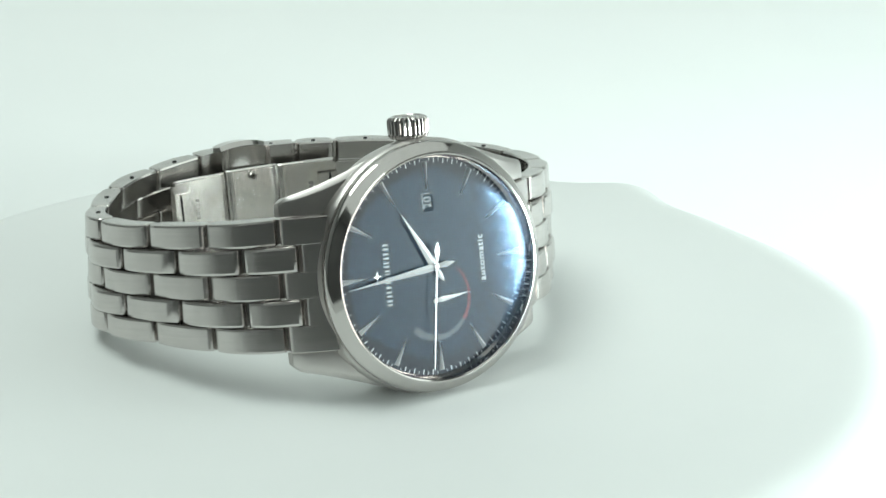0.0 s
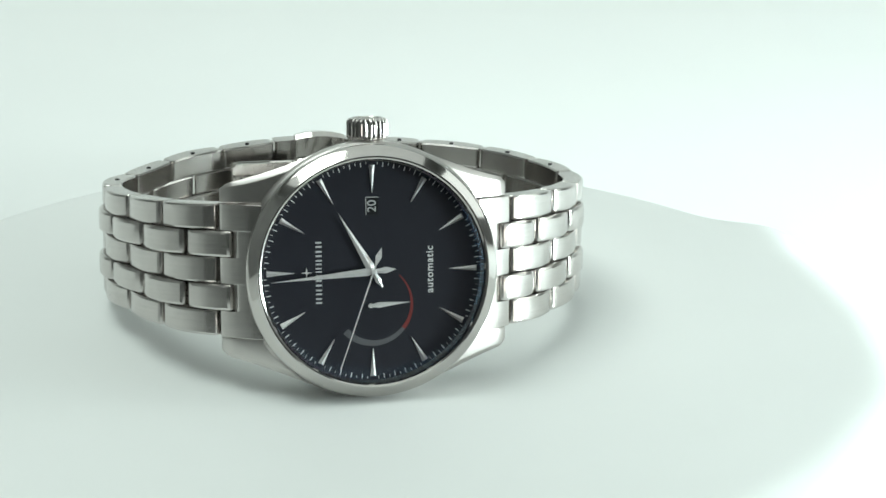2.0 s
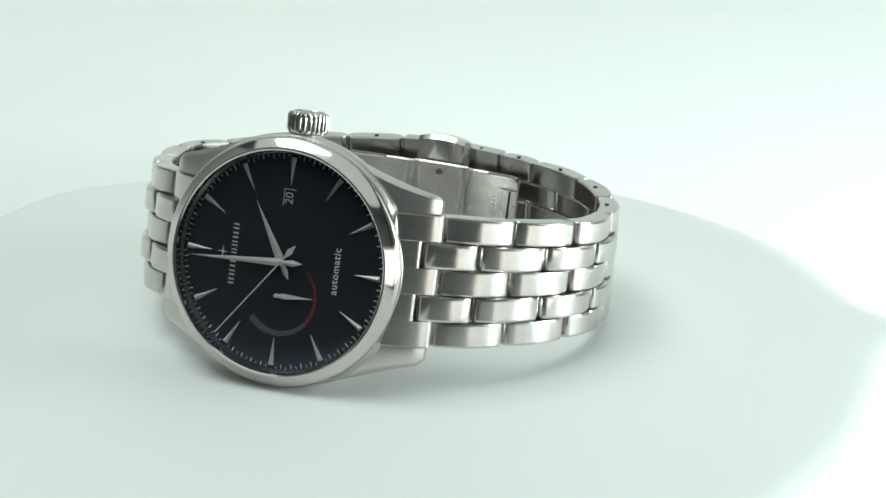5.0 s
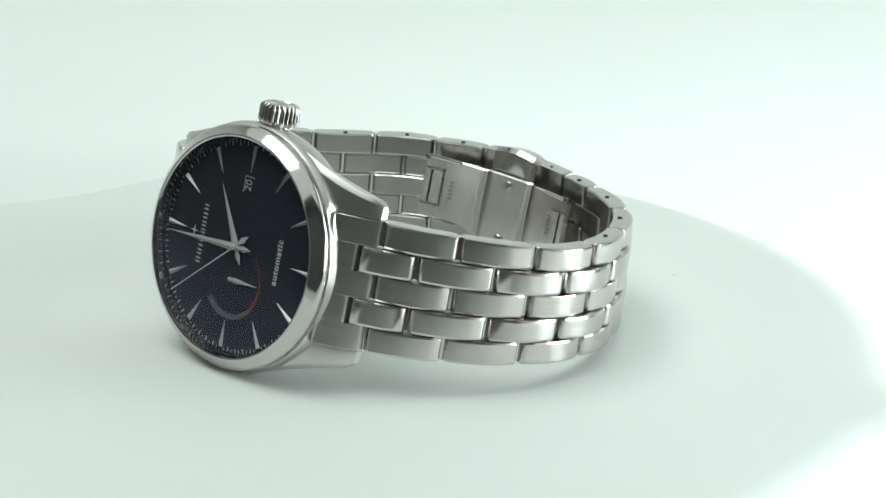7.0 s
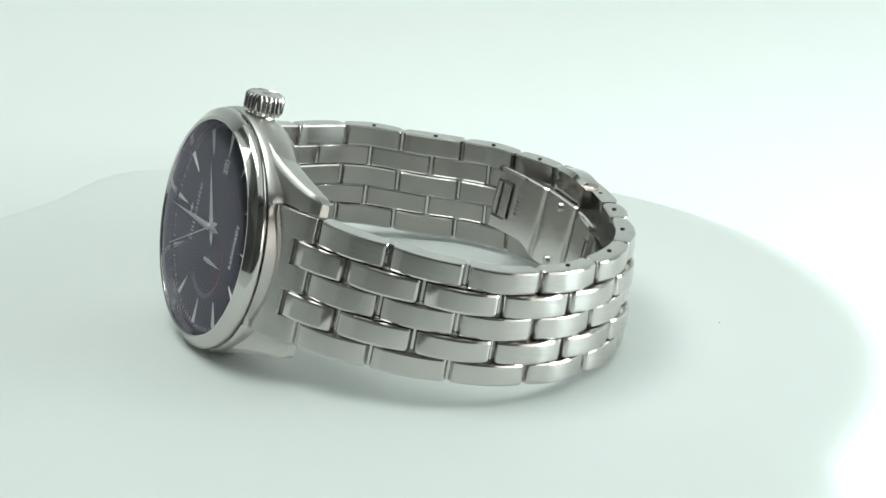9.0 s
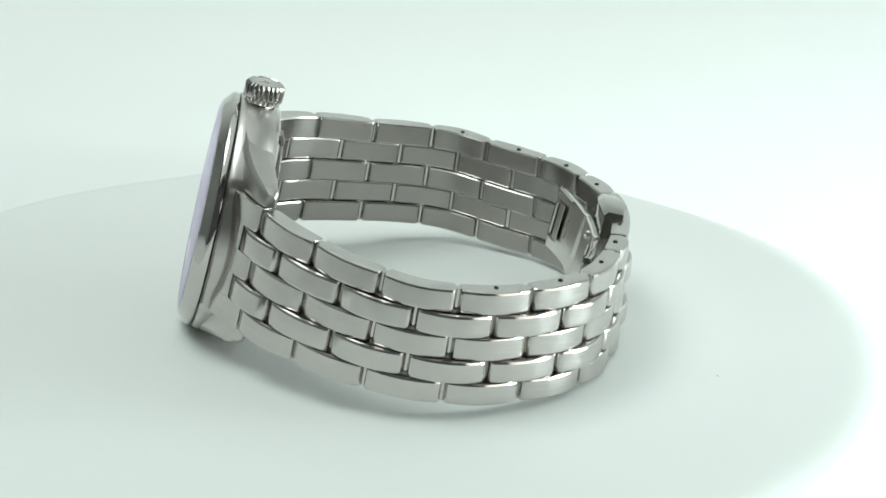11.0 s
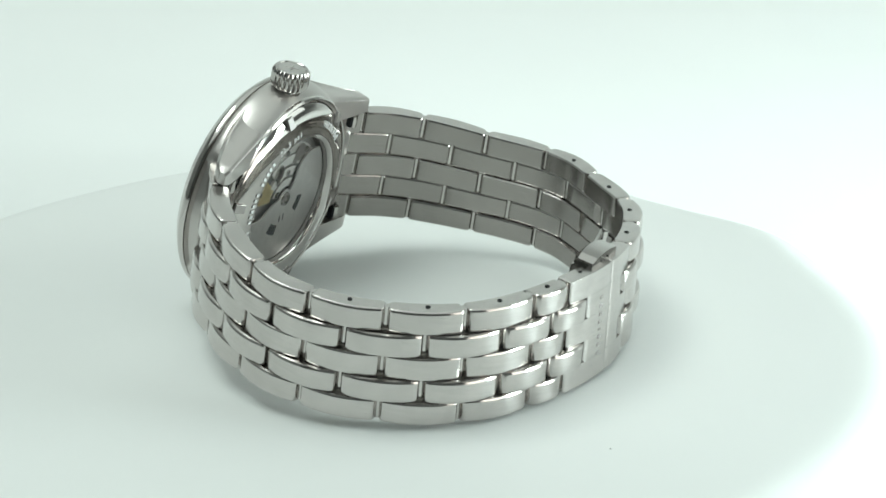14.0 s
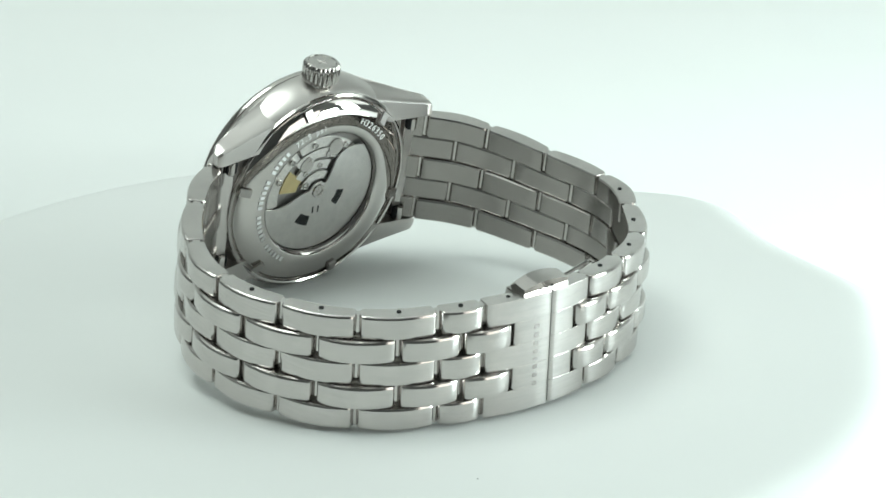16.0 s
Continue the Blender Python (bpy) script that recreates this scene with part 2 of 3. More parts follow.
LOOP = spline([six_side(y, z) for y, z in SIDE] + [twelve_side(y, z) for y, z in reversed(SIDE)])
LENGTH = np.concatenate([[0], np.cumsum(np.hypot(*np.diff(LOOP, axis=0).T))])


def length_at(y, z):
    return float(LENGTH[np.argmin(np.hypot(LOOP[:, 0] - y, LOOP[:, 1] - z))])


def sag(y, z):
    """The twelve o'clock half droops slightly."""
    near = min(1.0, max(0.0, (y - 4) / 10.0))
    return -0.9 * min(1.0, max(0.0, (y - 4) / 28.0)) * hump(z, -40, 24) + near * (0.19 * hump(z, -24, 12) - 1.0 * hump(z, -60, 12))


def drift(z):
    """How far the bracelet has sagged out of the case's middle plane, and its slope."""
    return 6.3 * (z / 70.0) ** 2, 2 * 6.3 * z / 4900.0


def half_width(z):
    return 11.1 - 1.03 * min(1.0, max(0.0, (-z - 8) / 24.0))


def band(s, d, w):
    """A point of the bracelet: s along it, d out from its outer face, w across (-1 to 1)."""
    y, z = np.interp(s, LENGTH, LOOP[:, 0]), np.interp(s, LENGTH, LOOP[:, 1])
    y2, z2 = np.interp(s + 0.4, LENGTH, LOOP[:, 0]), np.interp(s + 0.4, LENGTH, LOOP[:, 1])
    y1, z1 = np.interp(s - 0.4, LENGTH, LOOP[:, 0]), np.interp(s - 0.4, LENGTH, LOOP[:, 1])
    xc, slope = drift(z)
    t = Vector((slope * (z2 - z1), y2 - y1, z2 - z1)).normalized()
    across = Vector((1, 0, -slope)).normalized()
    across = (across - t * across.dot(t)).normalized()
    out = across.cross(t).normalized()
    if out.dot(Vector((0, y, z + 36))) < 0:
        out = -out
    return Vector((xc + sag(y, z), y, z)) + out * d + across * (w * half_width(z))


def link_mesh(s0, s1, w0, w1, lift, thick, bow=0.66, chamfer=0.45, steps=6, bm=None, round_end=1.0):
    """One link: runs along the bracelet from s0 to s1, across it from w0 to w1 (fractions of the half width)."""
    h = half_width(np.interp((s0 + s1) / 2, LENGTH, LOOP[:, 1]))
    c = chamfer / h
    sections = []
    stops = [(s0, -0.75), (s0 + 0.14, -0.36), (s0 + 0.36, -0.13), (s0 + 0.75, 0.0)] + [(s0 + 0.75 + (s1 - s0 - 1.5) * k / steps, 0.0) for k in range(1, steps)] + [(s1 - 0.75, 0.0), (s1 - 0.36, -0.13), (s1 - 0.14, -0.36), (s1, -0.75)]
    mid, half = (s0 + s1) / 2, (s1 - s0) / 2
    for s, dip in stops:
        dip *= round_end
        e = 1 - ((s - mid) / half) ** 2
        top = lift + bow * e + dip
        q = (0.26 if dip < -0.5 else 0.09 if dip < -0.2 else 0.02 if dip < -0.05 else 0.0) / h
        low = -thick - dip * 0.6
        ring = [(w0 + q + c * 0.7, low), (w0 + q, low + 0.2), (w0 + q, top - chamfer), (w0 + q + c * 0.28, top - chamfer * 0.30), (w0 + c * 1.0, top),
                (w1 - c * 1.0, top), (w1 - q - c * 0.28, top - chamfer * 0.30), (w1 - q, top - chamfer), (w1 - q, low + 0.2), (w1 - q - c * 0.7, low)]
        sections.append([band(s, d, w) for w, d in ring])
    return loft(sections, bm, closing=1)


GAP = 0.31


def hinge(root, s, w0, w1, depth=-1.65, radius=0.72):
    """The barrel that joins two links."""
    sec = []
    for w in (w0 + 0.02, w1 - 0.02):
        sec.append([band(s + radius * math.cos(u), depth + radius * math.sin(u), w) for u in np.arange(10) * math.pi / 5])
    part("hinge_barrel", loft(sec), M_POLISH, root)


COLS = [(-1.0, -0.60), (-0.60, -0.20), (-0.20, 0.20), (0.20, 0.60), (0.60, 1.0)]


def make_bracelet(root):
    mid = length_at(CLOSE_Y, -73.3)
    lug6, lug12 = length_at(-25.1, -6.9), length_at(24.9, -6.9) + 0.2
    left, right = mid - 12.7, mid + 9.0          # ends of the two clasp covers
    for sign, lug, clasp, short in ((1, lug6, left, 8.0), (-1, lug12, right, 11.3)):
        pitch = (abs(clasp - lug) - short) / 6.0
        joints = [lug + sign * pitch * k for k in range(7)] + [clasp]
        holes = set(range(3, 7))
        for a, b in zip(joints, joints[1:]):
            lo, hi = min(a, b) + GAP, max(a, b) - GAP
            for k in (0, 2, 4):
                w0, w1 = COLS[k]
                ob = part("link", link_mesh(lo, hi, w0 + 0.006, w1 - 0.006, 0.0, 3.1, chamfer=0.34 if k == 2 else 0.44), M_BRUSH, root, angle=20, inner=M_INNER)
                n = joints.index(a)
                if k == 4 and n in holes:
                    s = (lo + hi) / 2 + 0.2 * sign
                    sec = []
                    for e in (-0.02, 0.012):
                        sec.append([band(s + 0.42 * math.cos(u), -1.7 + 0.42 * math.sin(u), w1 - 0.004 + e) for u in np.arange(8) * math.pi / 4])
                    part("pin_hole", loft(sec), M_DARK, ob)
        mids = [lug - sign * 3.4] + [lug + sign * (pitch * (k + 0.5)) for k in range(6)] + [clasp - sign * short * 0.5, clasp + sign * 5.2]
        if sign < 0:
            mids[-1] = clasp + sign * 3.6
        for a, b in zip(mids, mids[1:]):
            lo, hi = min(a, b) + GAP, max(a, b) - GAP
            for k in (1, 3):
                w0, w1 = COLS[k]
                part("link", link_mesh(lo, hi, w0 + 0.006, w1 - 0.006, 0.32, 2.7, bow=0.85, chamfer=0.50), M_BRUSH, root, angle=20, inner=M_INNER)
        for j in joints:
            for k in (0, 2, 4):
                hinge(root, j, *COLS[k])
        for j in mids[1:-1]:
            for k in (1, 3):
                hinge(root, j, *COLS[k])
        # end link between the lugs
        lo, hi = sorted((lug - sign * 8.6, lug - sign * GAP))
        cut_lo, cut_hi = sorted((lug - sign * 8.6, lug - sign * (3.4 + GAP)))
        end = part("end_link", link_mesh(lo, hi, -0.995, -0.60, 0.0, 3.0, bow=0.0, chamfer=0.10, round_end=0.35), M_BRUSH, root, "brushed steel end link between the lugs", angle=20, inner=M_INNER)
        for k in (1, 2, 3, 4):
            w0, w1 = COLS[k]
            if k in (1, 3):
                bm = link_mesh(cut_lo, cut_hi, w0 - 0.012, w1 + 0.012, -0.03, 3.0, bow=0.0, chamfer=0.05, round_end=0.2)
            else:
                bm = link_mesh(lo, hi, w0, w1 - (0.005 if k == 4 else 0.0), 0.0, 3.0, bow=0.0, chamfer=0.10, round_end=0.35)
            part("tongue", bm, M_BRUSH, end, angle=20, inner=M_INNER)
        # clasp cover: a plate with two notches that take the link ends
        notch = 5.4 if sign > 0 else 3.8
        full_lo, full_hi = sorted((mid - sign * 0.07, clasp + sign * GAP))
        part_lo, part_hi = sorted((mid - sign * 0.07, clasp + sign * notch))
        plate = part("clasp_cover", link_mesh(full_lo, full_hi, COLS[2][0], COLS[2][1], 0.10, 3.0, bow=0.0, chamfer=0.02, round_end=0.4), M_BRUSH, root, "brushed steel clasp cover", angle=20, inner=M_INNER)
        for k, lo, hi in ((0, full_lo, full_hi), (4, full_lo, full_hi), (1, part_lo, part_hi), (3, part_lo, part_hi)):
            part("cover_finger", link_mesh(lo, hi, COLS[k][0], COLS[k][1], 0.10, 3.0, bow=0.0, chamfer=0.02, round_end=0.4), M_BRUSH, plate, angle=20, inner=M_INNER)
        for at in ((-0.72, 0.5) if sign > 0 else (0.35, 1.0)):
            s = mid - sign * 1.3 - (sign * 9.0 * max(0, -at))
            sec = [[band(s + 0.36 * math.cos(u), -1.7 + 0.36 * math.sin(u), 0.995 + e) for u in np.arange(8) * math.pi / 4] for e in (-0.02, 0.012)]
            part("pin_hole", loft(sec), M_DARK, plate)
        if sign > 0:
            widths = (0.050, 0.050, 0.050, 0.030, 0.045, 0.045, 0.055, 0.050)
            w = -0.60
            for width in widths:
                sec = [[band(s, d, w + e) for e, s in ((0, mid - 3.5), (width * 1.3, mid - 3.5), (width * 1.3, mid - 2.7), (0, mid - 2.7))] for d in (0.05, 0.165)]
                part("engraved_bar", loft(sec), M_SHADE, plate, smooth=False)
                w += width * 1.3 + 0.085
    # folding clasp inside
    def blade(y0, z0, y1, z1, w, slot, label):
        xa, xb = drift((z0 + z1) / 2)[0] - 6.3, drift((z0 + z1) / 2)[0] + 7.3
        n = 48
        narrow = 1.8
        sec = []
        dy, dz = y1 - y0, z1 - z0
        ln = math.hypot(dy, dz)
        ny, nz = -dz / ln, dy / ln
        if nz < 0:
            ny, nz = -ny, -nz
        for k in range(n + 1):
            u = k / n
            fold = math.exp(-(u * ln / 0.7) ** 2) + (0.0 if slot else math.exp(-((1 - u) * ln / 0.7) ** 2))
            b = -w * 4 * u * (1 - u) - 0.45 * fold
            y, z = y0 + dy * u + ny * b, z0 + dz * u + nz * b
            g = min(1.0, u / 0.4)
            xl = xa + (narrow * g * (2 - g) if slot else 0.0)
            sec.append([(xl, y, z), (xb - 0.3, y, z), (xb, y - ny * 0.3, z - nz * 0.3), (xb, y - ny * 0.9, z - nz * 0.9), (xl, y - ny * 0.9, z - nz * 0.9)])
        ob = part("clasp_blade", loft(sec), M_BLADE, root, label)
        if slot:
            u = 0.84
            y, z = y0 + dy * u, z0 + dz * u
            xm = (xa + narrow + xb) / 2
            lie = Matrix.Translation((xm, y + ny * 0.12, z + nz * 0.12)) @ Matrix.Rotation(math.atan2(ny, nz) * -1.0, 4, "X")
            # the window in the blade's end: an inset plate, near-black for the slit's shade, two bright rims
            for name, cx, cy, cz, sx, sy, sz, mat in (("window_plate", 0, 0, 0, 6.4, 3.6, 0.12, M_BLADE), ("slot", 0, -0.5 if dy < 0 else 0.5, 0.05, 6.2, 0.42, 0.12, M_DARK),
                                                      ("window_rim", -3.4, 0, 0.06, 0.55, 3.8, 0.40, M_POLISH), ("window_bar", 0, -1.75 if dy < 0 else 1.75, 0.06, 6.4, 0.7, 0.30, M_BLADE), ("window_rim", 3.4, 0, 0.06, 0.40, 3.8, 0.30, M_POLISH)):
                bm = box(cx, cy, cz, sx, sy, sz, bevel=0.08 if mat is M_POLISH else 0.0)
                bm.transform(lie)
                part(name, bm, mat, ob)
            bm = box(0, 0, 0, 1.1, 1.1, 1.6, bevel=0.3)
            bm.transform(Matrix.Translation((xb - 0.4, y1, z1)) @ Matrix.Translation((0, 0, -0.3)))
            part("blade_hook", bm, M_POLISH, ob)
            sec = []
            for f in (0.42, 0.94):
                yy, zz = y0 + dy * f, z0 + dz * f
                sec.append([(xb - 0.1 + 0.32 * math.cos(q), yy + 0.1 * math.sin(q), zz + 0.25 + 0.32 * math.sin(q)) for q in np.arange(8) * math.pi / 4])
            part("spring_rod", loft(sec), M_POLISH, ob)
            for k in range(5):
                bm = box(-1.6 + 0.8 * k, 0, 0, 0.5, 0.9, 0.05)
                bm.transform(Matrix.Translation((xm, y0 + dy * 0.55 - ny * w, z0 + dz * 0.55 - nz * w + 0.02)) @ Matrix.Rotation(math.atan2(ny, nz) * -1.0, 4, "X"))
                part("stamped_bar", bm, M_SHADE, ob, smooth=False)
        return ob
    centre = blade(2.8, -65.4, -8.0, -65.4, 0.2, False, "polished steel centre plate of the folding clasp")
    blade(3.0, -65.5, 15.6, -62.6, 0.5, True, "polished steel folding blade with a slotted end")
    blade(-8.2, -65.5, -19.2, -62.6, 0.5, True, "polished steel folding blade with a slotted end")
    xs = drift(-65)[0]
    for sx in (5.6, -4.8):
        bm = lathe([(0, 0.10), (0.42, 0.10), (0.5, 0.22), (0.72, 0.22), (0.85, 0.08), (0.85, -0.5), (0, -0.5)], 16)
        bm.transform(Matrix.Translation((xs + sx, -2.6, -65.35)))
        part("rivet", bm, M_POLISH, centre)
    # push piece at the rim of the clasp
    sec = []
    for k in range(9):
        y = 2.9 - 9.4 * k / 8
        e = 1 - ((k - 4) / 4.0) ** 2
        sec.append([(xs + 7.0, y, -70.0), (xs + 7.0, y, -66.9), (xs + 11.0 + 0.6 * e, y, -66.6 + 0.5 * e), (xs + 11.8 + 0.7 * e, y, -67.2 + 0.4 * e), (xs + 11.8 + 0.7 * e, y, -70.0)])
    part("push_piece_end", box(xs + 9.0, -6.9, -68.3, 3.9, 1.3, 3.4, bevel=0.2), M_POLISH, root)
    part("push_piece", loft(sec), M_POLISH, root, "polished steel push piece of the clasp")


def make_case(root):
    mid = lathe([(18.0, -0.5), (20.3, -0.5), (20.85, -0.62), (21.2, -1.05), (21.33, -1.8), (21.3, -3.0), (21.1, -4.2), (20.75, -5.4), (20.3, -6.5), (19.8, -7.2), (18.0, -7.3)], 128, closed=True)
    for v in mid.verts:
        f = min(1.0, max(0.0, (11.6 - abs(v.co.x)) / 1.5))
        r = math.hypot(v.co.x, v.co.y)
        if r > 20.2 and v.co.z < -0.95:
            k = 1 - f * (r - 20.2) / r
            v.co.x, v.co.y = v.co.x * k, v.co.y * k
    case = part("mid_case", mid, M_FLANK, root, "polished steel middle case")
    part("bezel", lathe([(18.45, -0.3), (18.45, 1.75), (18.6, 2.1), (18.85, 2.25), (19.1, 2.22), (19.2, 2.08), (20.4, 1.15), (20.75, 0.78), (20.88, 0.45), (20.9, 0.0), (20.8, -0.32), (20.5, -0.43), (19.0, -0.46)], 128, closed=True), M_POLISH, root, "polished steel bezel ring")
    # lugs
    for sy in (1, -1):
        for sx in (1, -1):
            sec = []
            n = 22
            for k in range(n + 1):
                u = k / n
                y = 4.0 + 20.0 * u
                # the outer face leans: it leaves the round flank early at the top and late at the bottom
                xt = 14.3 + (21.5 - 14.3) * (1 - u) ** 1.25
                if y < 7:
                    xt = min(xt, math.sqrt(21.3 ** 2 - y * y))
                xb = 13.8 + (18.0 - 13.8) * (1 - u) ** 1.1
                xi = 11.2
                zt = -0.8 - 0.2 * u - 5.4 * u ** 2.2
                zb = -6.9 - 2.3 * u ** 1.4
                tip = max(0.0, (u - 0.93) / 0.07)
                zt, zb = zt - 0.7 * tip ** 2, zb + 0.6 * tip ** 2
                xt, xb = xt - 0.8 * tip ** 2, xb - 0.6 * tip ** 2
                c = 0.55 + 0.35 * u * (1 - u) * 4 - 0.25 * tip

                def lean(h):
                    return xt * (1 - h) + xb * h, zt * (1 - h) + zb * h
                ring = [(xi, zb), (xi, zt - 0.12), (xi + 0.12, zt), (xt - 1.15 * c, zt), (xt - 1.05 * c, zt - 0.03), (xt - 0.03, zt - 0.95 * c), lean(0.05 + c / 5.5), lean(0.5), lean(0.78),
                        (xb, zb + 0.35), (xb - 0.25, zb + 0.06), (xb - 0.6, zb)]
                sec.append([(sx * x, sy * y, z) for x, z in ring])
            part("lug", loft(sec), M_CASE, case, "curved steel lug", angle=28)
    # feet of the end links, that reach under the case
    for sy in (1, -1):
        bm = box(0, sy * 20.6, -6.2, 21.6, 2.9, 2.4, bevel=0.25)
        part("end_link_foot", bm, M_CASE, case, "satin steel foot of the end link")
    # spring bars, with near-black boxes for the shade in the recesses round them
    for sy in (1, -1):
        for sx in (1, -1):
            part("recess_shade", box(sx * 9.7, sy * 20.2, -7.45, 2.4, 2.0, 1.6, bevel=0.2), M_DARK, case)
            bm = lathe([(0, -1.4), (0.62, -1.4), (0.7, -1.2), (0.7, 1.2), (0.62, 1.4), (0, 1.4)], 20)
            bm.transform(Matrix.Translation((sx * 9.9, sy * 20.4, -7.95)) @ Matrix.Rotation(radians(90), 4, "Y"))
            part("spring_bar", bm, M_POLISH, case)
    # crown at three o'clock
    def crown_piece(name, prof, mat, parent, seg=96, teeth=0, label=""):
        bm = lathe(prof, seg)
        if teeth:
            for v in bm.verts:
                r = math.hypot(v.co.x, v.co.y)
                if r > 3.1 and 0.45 < v.co.z < 3.2:
                    a = math.atan2(v.co.y, v.co.x)
                    f = 1 - 0.085 * (0.5 - 0.5 * math.cos(a * teeth)) ** 0.6
                    v.co.x, v.co.y = v.co.x * f, v.co.y * f
        bm.transform(Matrix.Translation((21.3, 0, -4.1)) @ Matrix.Rotation(radians(90), 4, "Y"))
        return part(name, bm, mat, parent, label)
    crown = crown_piece("crown", [(0, 0.0), (3.0, 0.0), (3.4, 0.5), (3.45, 0.9), (3.45, 2.6), (3.4, 3.1), (2.95, 3.55), (2.6, 3.65), (2.45, 3.5), (0, 3.5)], M_POLISH, root, 192, 26, "fluted polished steel crown")
    crown_piece("crown_stem", [(0, 0.1), (2.2, 0.1), (2.4, -0.3), (2.4, -1.2), (0, -1.2)], M_POLISH, crown)
    for a, l in ((0, 1.5), (90, 1.5), (180, 1.5), (270, 1.5)):
        bm = bmesh.new()
        v = [bm.verts.new(p) for p in ((0, 0.38, 0), (l, 0, 0), (0, -0.38, 0), (0, 0, 0.16))]
        for f in ((0, 1, 3), (1, 2, 3), (2, 0, 3), (2, 1, 0)):
            bm.faces.new([v[i] for i in f])
        bm.transform(Matrix.Translation((24.8, 0, -4.1)) @ Matrix.Rotation(radians(90), 4, "Y") @ Matrix.Rotation(radians(a + 20), 4, "Z"))
        part("emblem_ray", bm, M_SHADE, crown, smooth=False)
    # crystal
    glass = part("crystal", lathe([(0, 2.50), (4, 2.487), (8, 2.448), (12, 2.383), (15, 2.32), (17.6, 2.25), (18.3, 2.05), (18.44, 1.8)], 96), M_GLASS, root, "blue-coated domed sapphire crystal")
    glass.visible_shadow = False
    part("chapter_ring", lathe([(18.44, 1.75), (18.44, 0.02), (18.1, 0.02)], 128), M_POLISH, root, "thin polished ring round the dial")


def pointed(length, width, tail, tail_width, z, ridge):
    """A faceted dauphine hand that points to +y."""
    bm = bmesh.new()
    low = [(0, length), (width * 0.5, 0.9), (0.28, 0.0), (tail_width, -tail * 0.55), (0, -tail), (-tail_width, -tail * 0.55), (-0.28, 0.0), (-width * 0.5, 0.9)]
    vs = [bm.verts.new((x, y, z)) for x, y in low]
    ve = [bm.verts.new((x, y, z - 0.08)) for x, y in low]
    tip = bm.verts.new((0, 0.9, z + ridge))
    hub = bm.verts.new((0, -tail * 0.5, z + ridge))
    n = len(vs)
    for i in range(n):
        bm.faces.new((ve[i], ve[(i + 1) % n], vs[(i + 1) % n], vs[i]))
    for i, j, k in ((0, 1, tip), (7, 0, tip), (1, 2, tip), (6, 7, tip), (3, 4, hub), (4, 5, hub), (2, 3, hub), (5, 6, hub)):
        bm.faces.new((vs[i], vs[j], k))
    bm.faces.new((vs[2], hub, tip))
    bm.faces.new((vs[6], tip, hub))
    bm.faces.new(ve)
    return bm


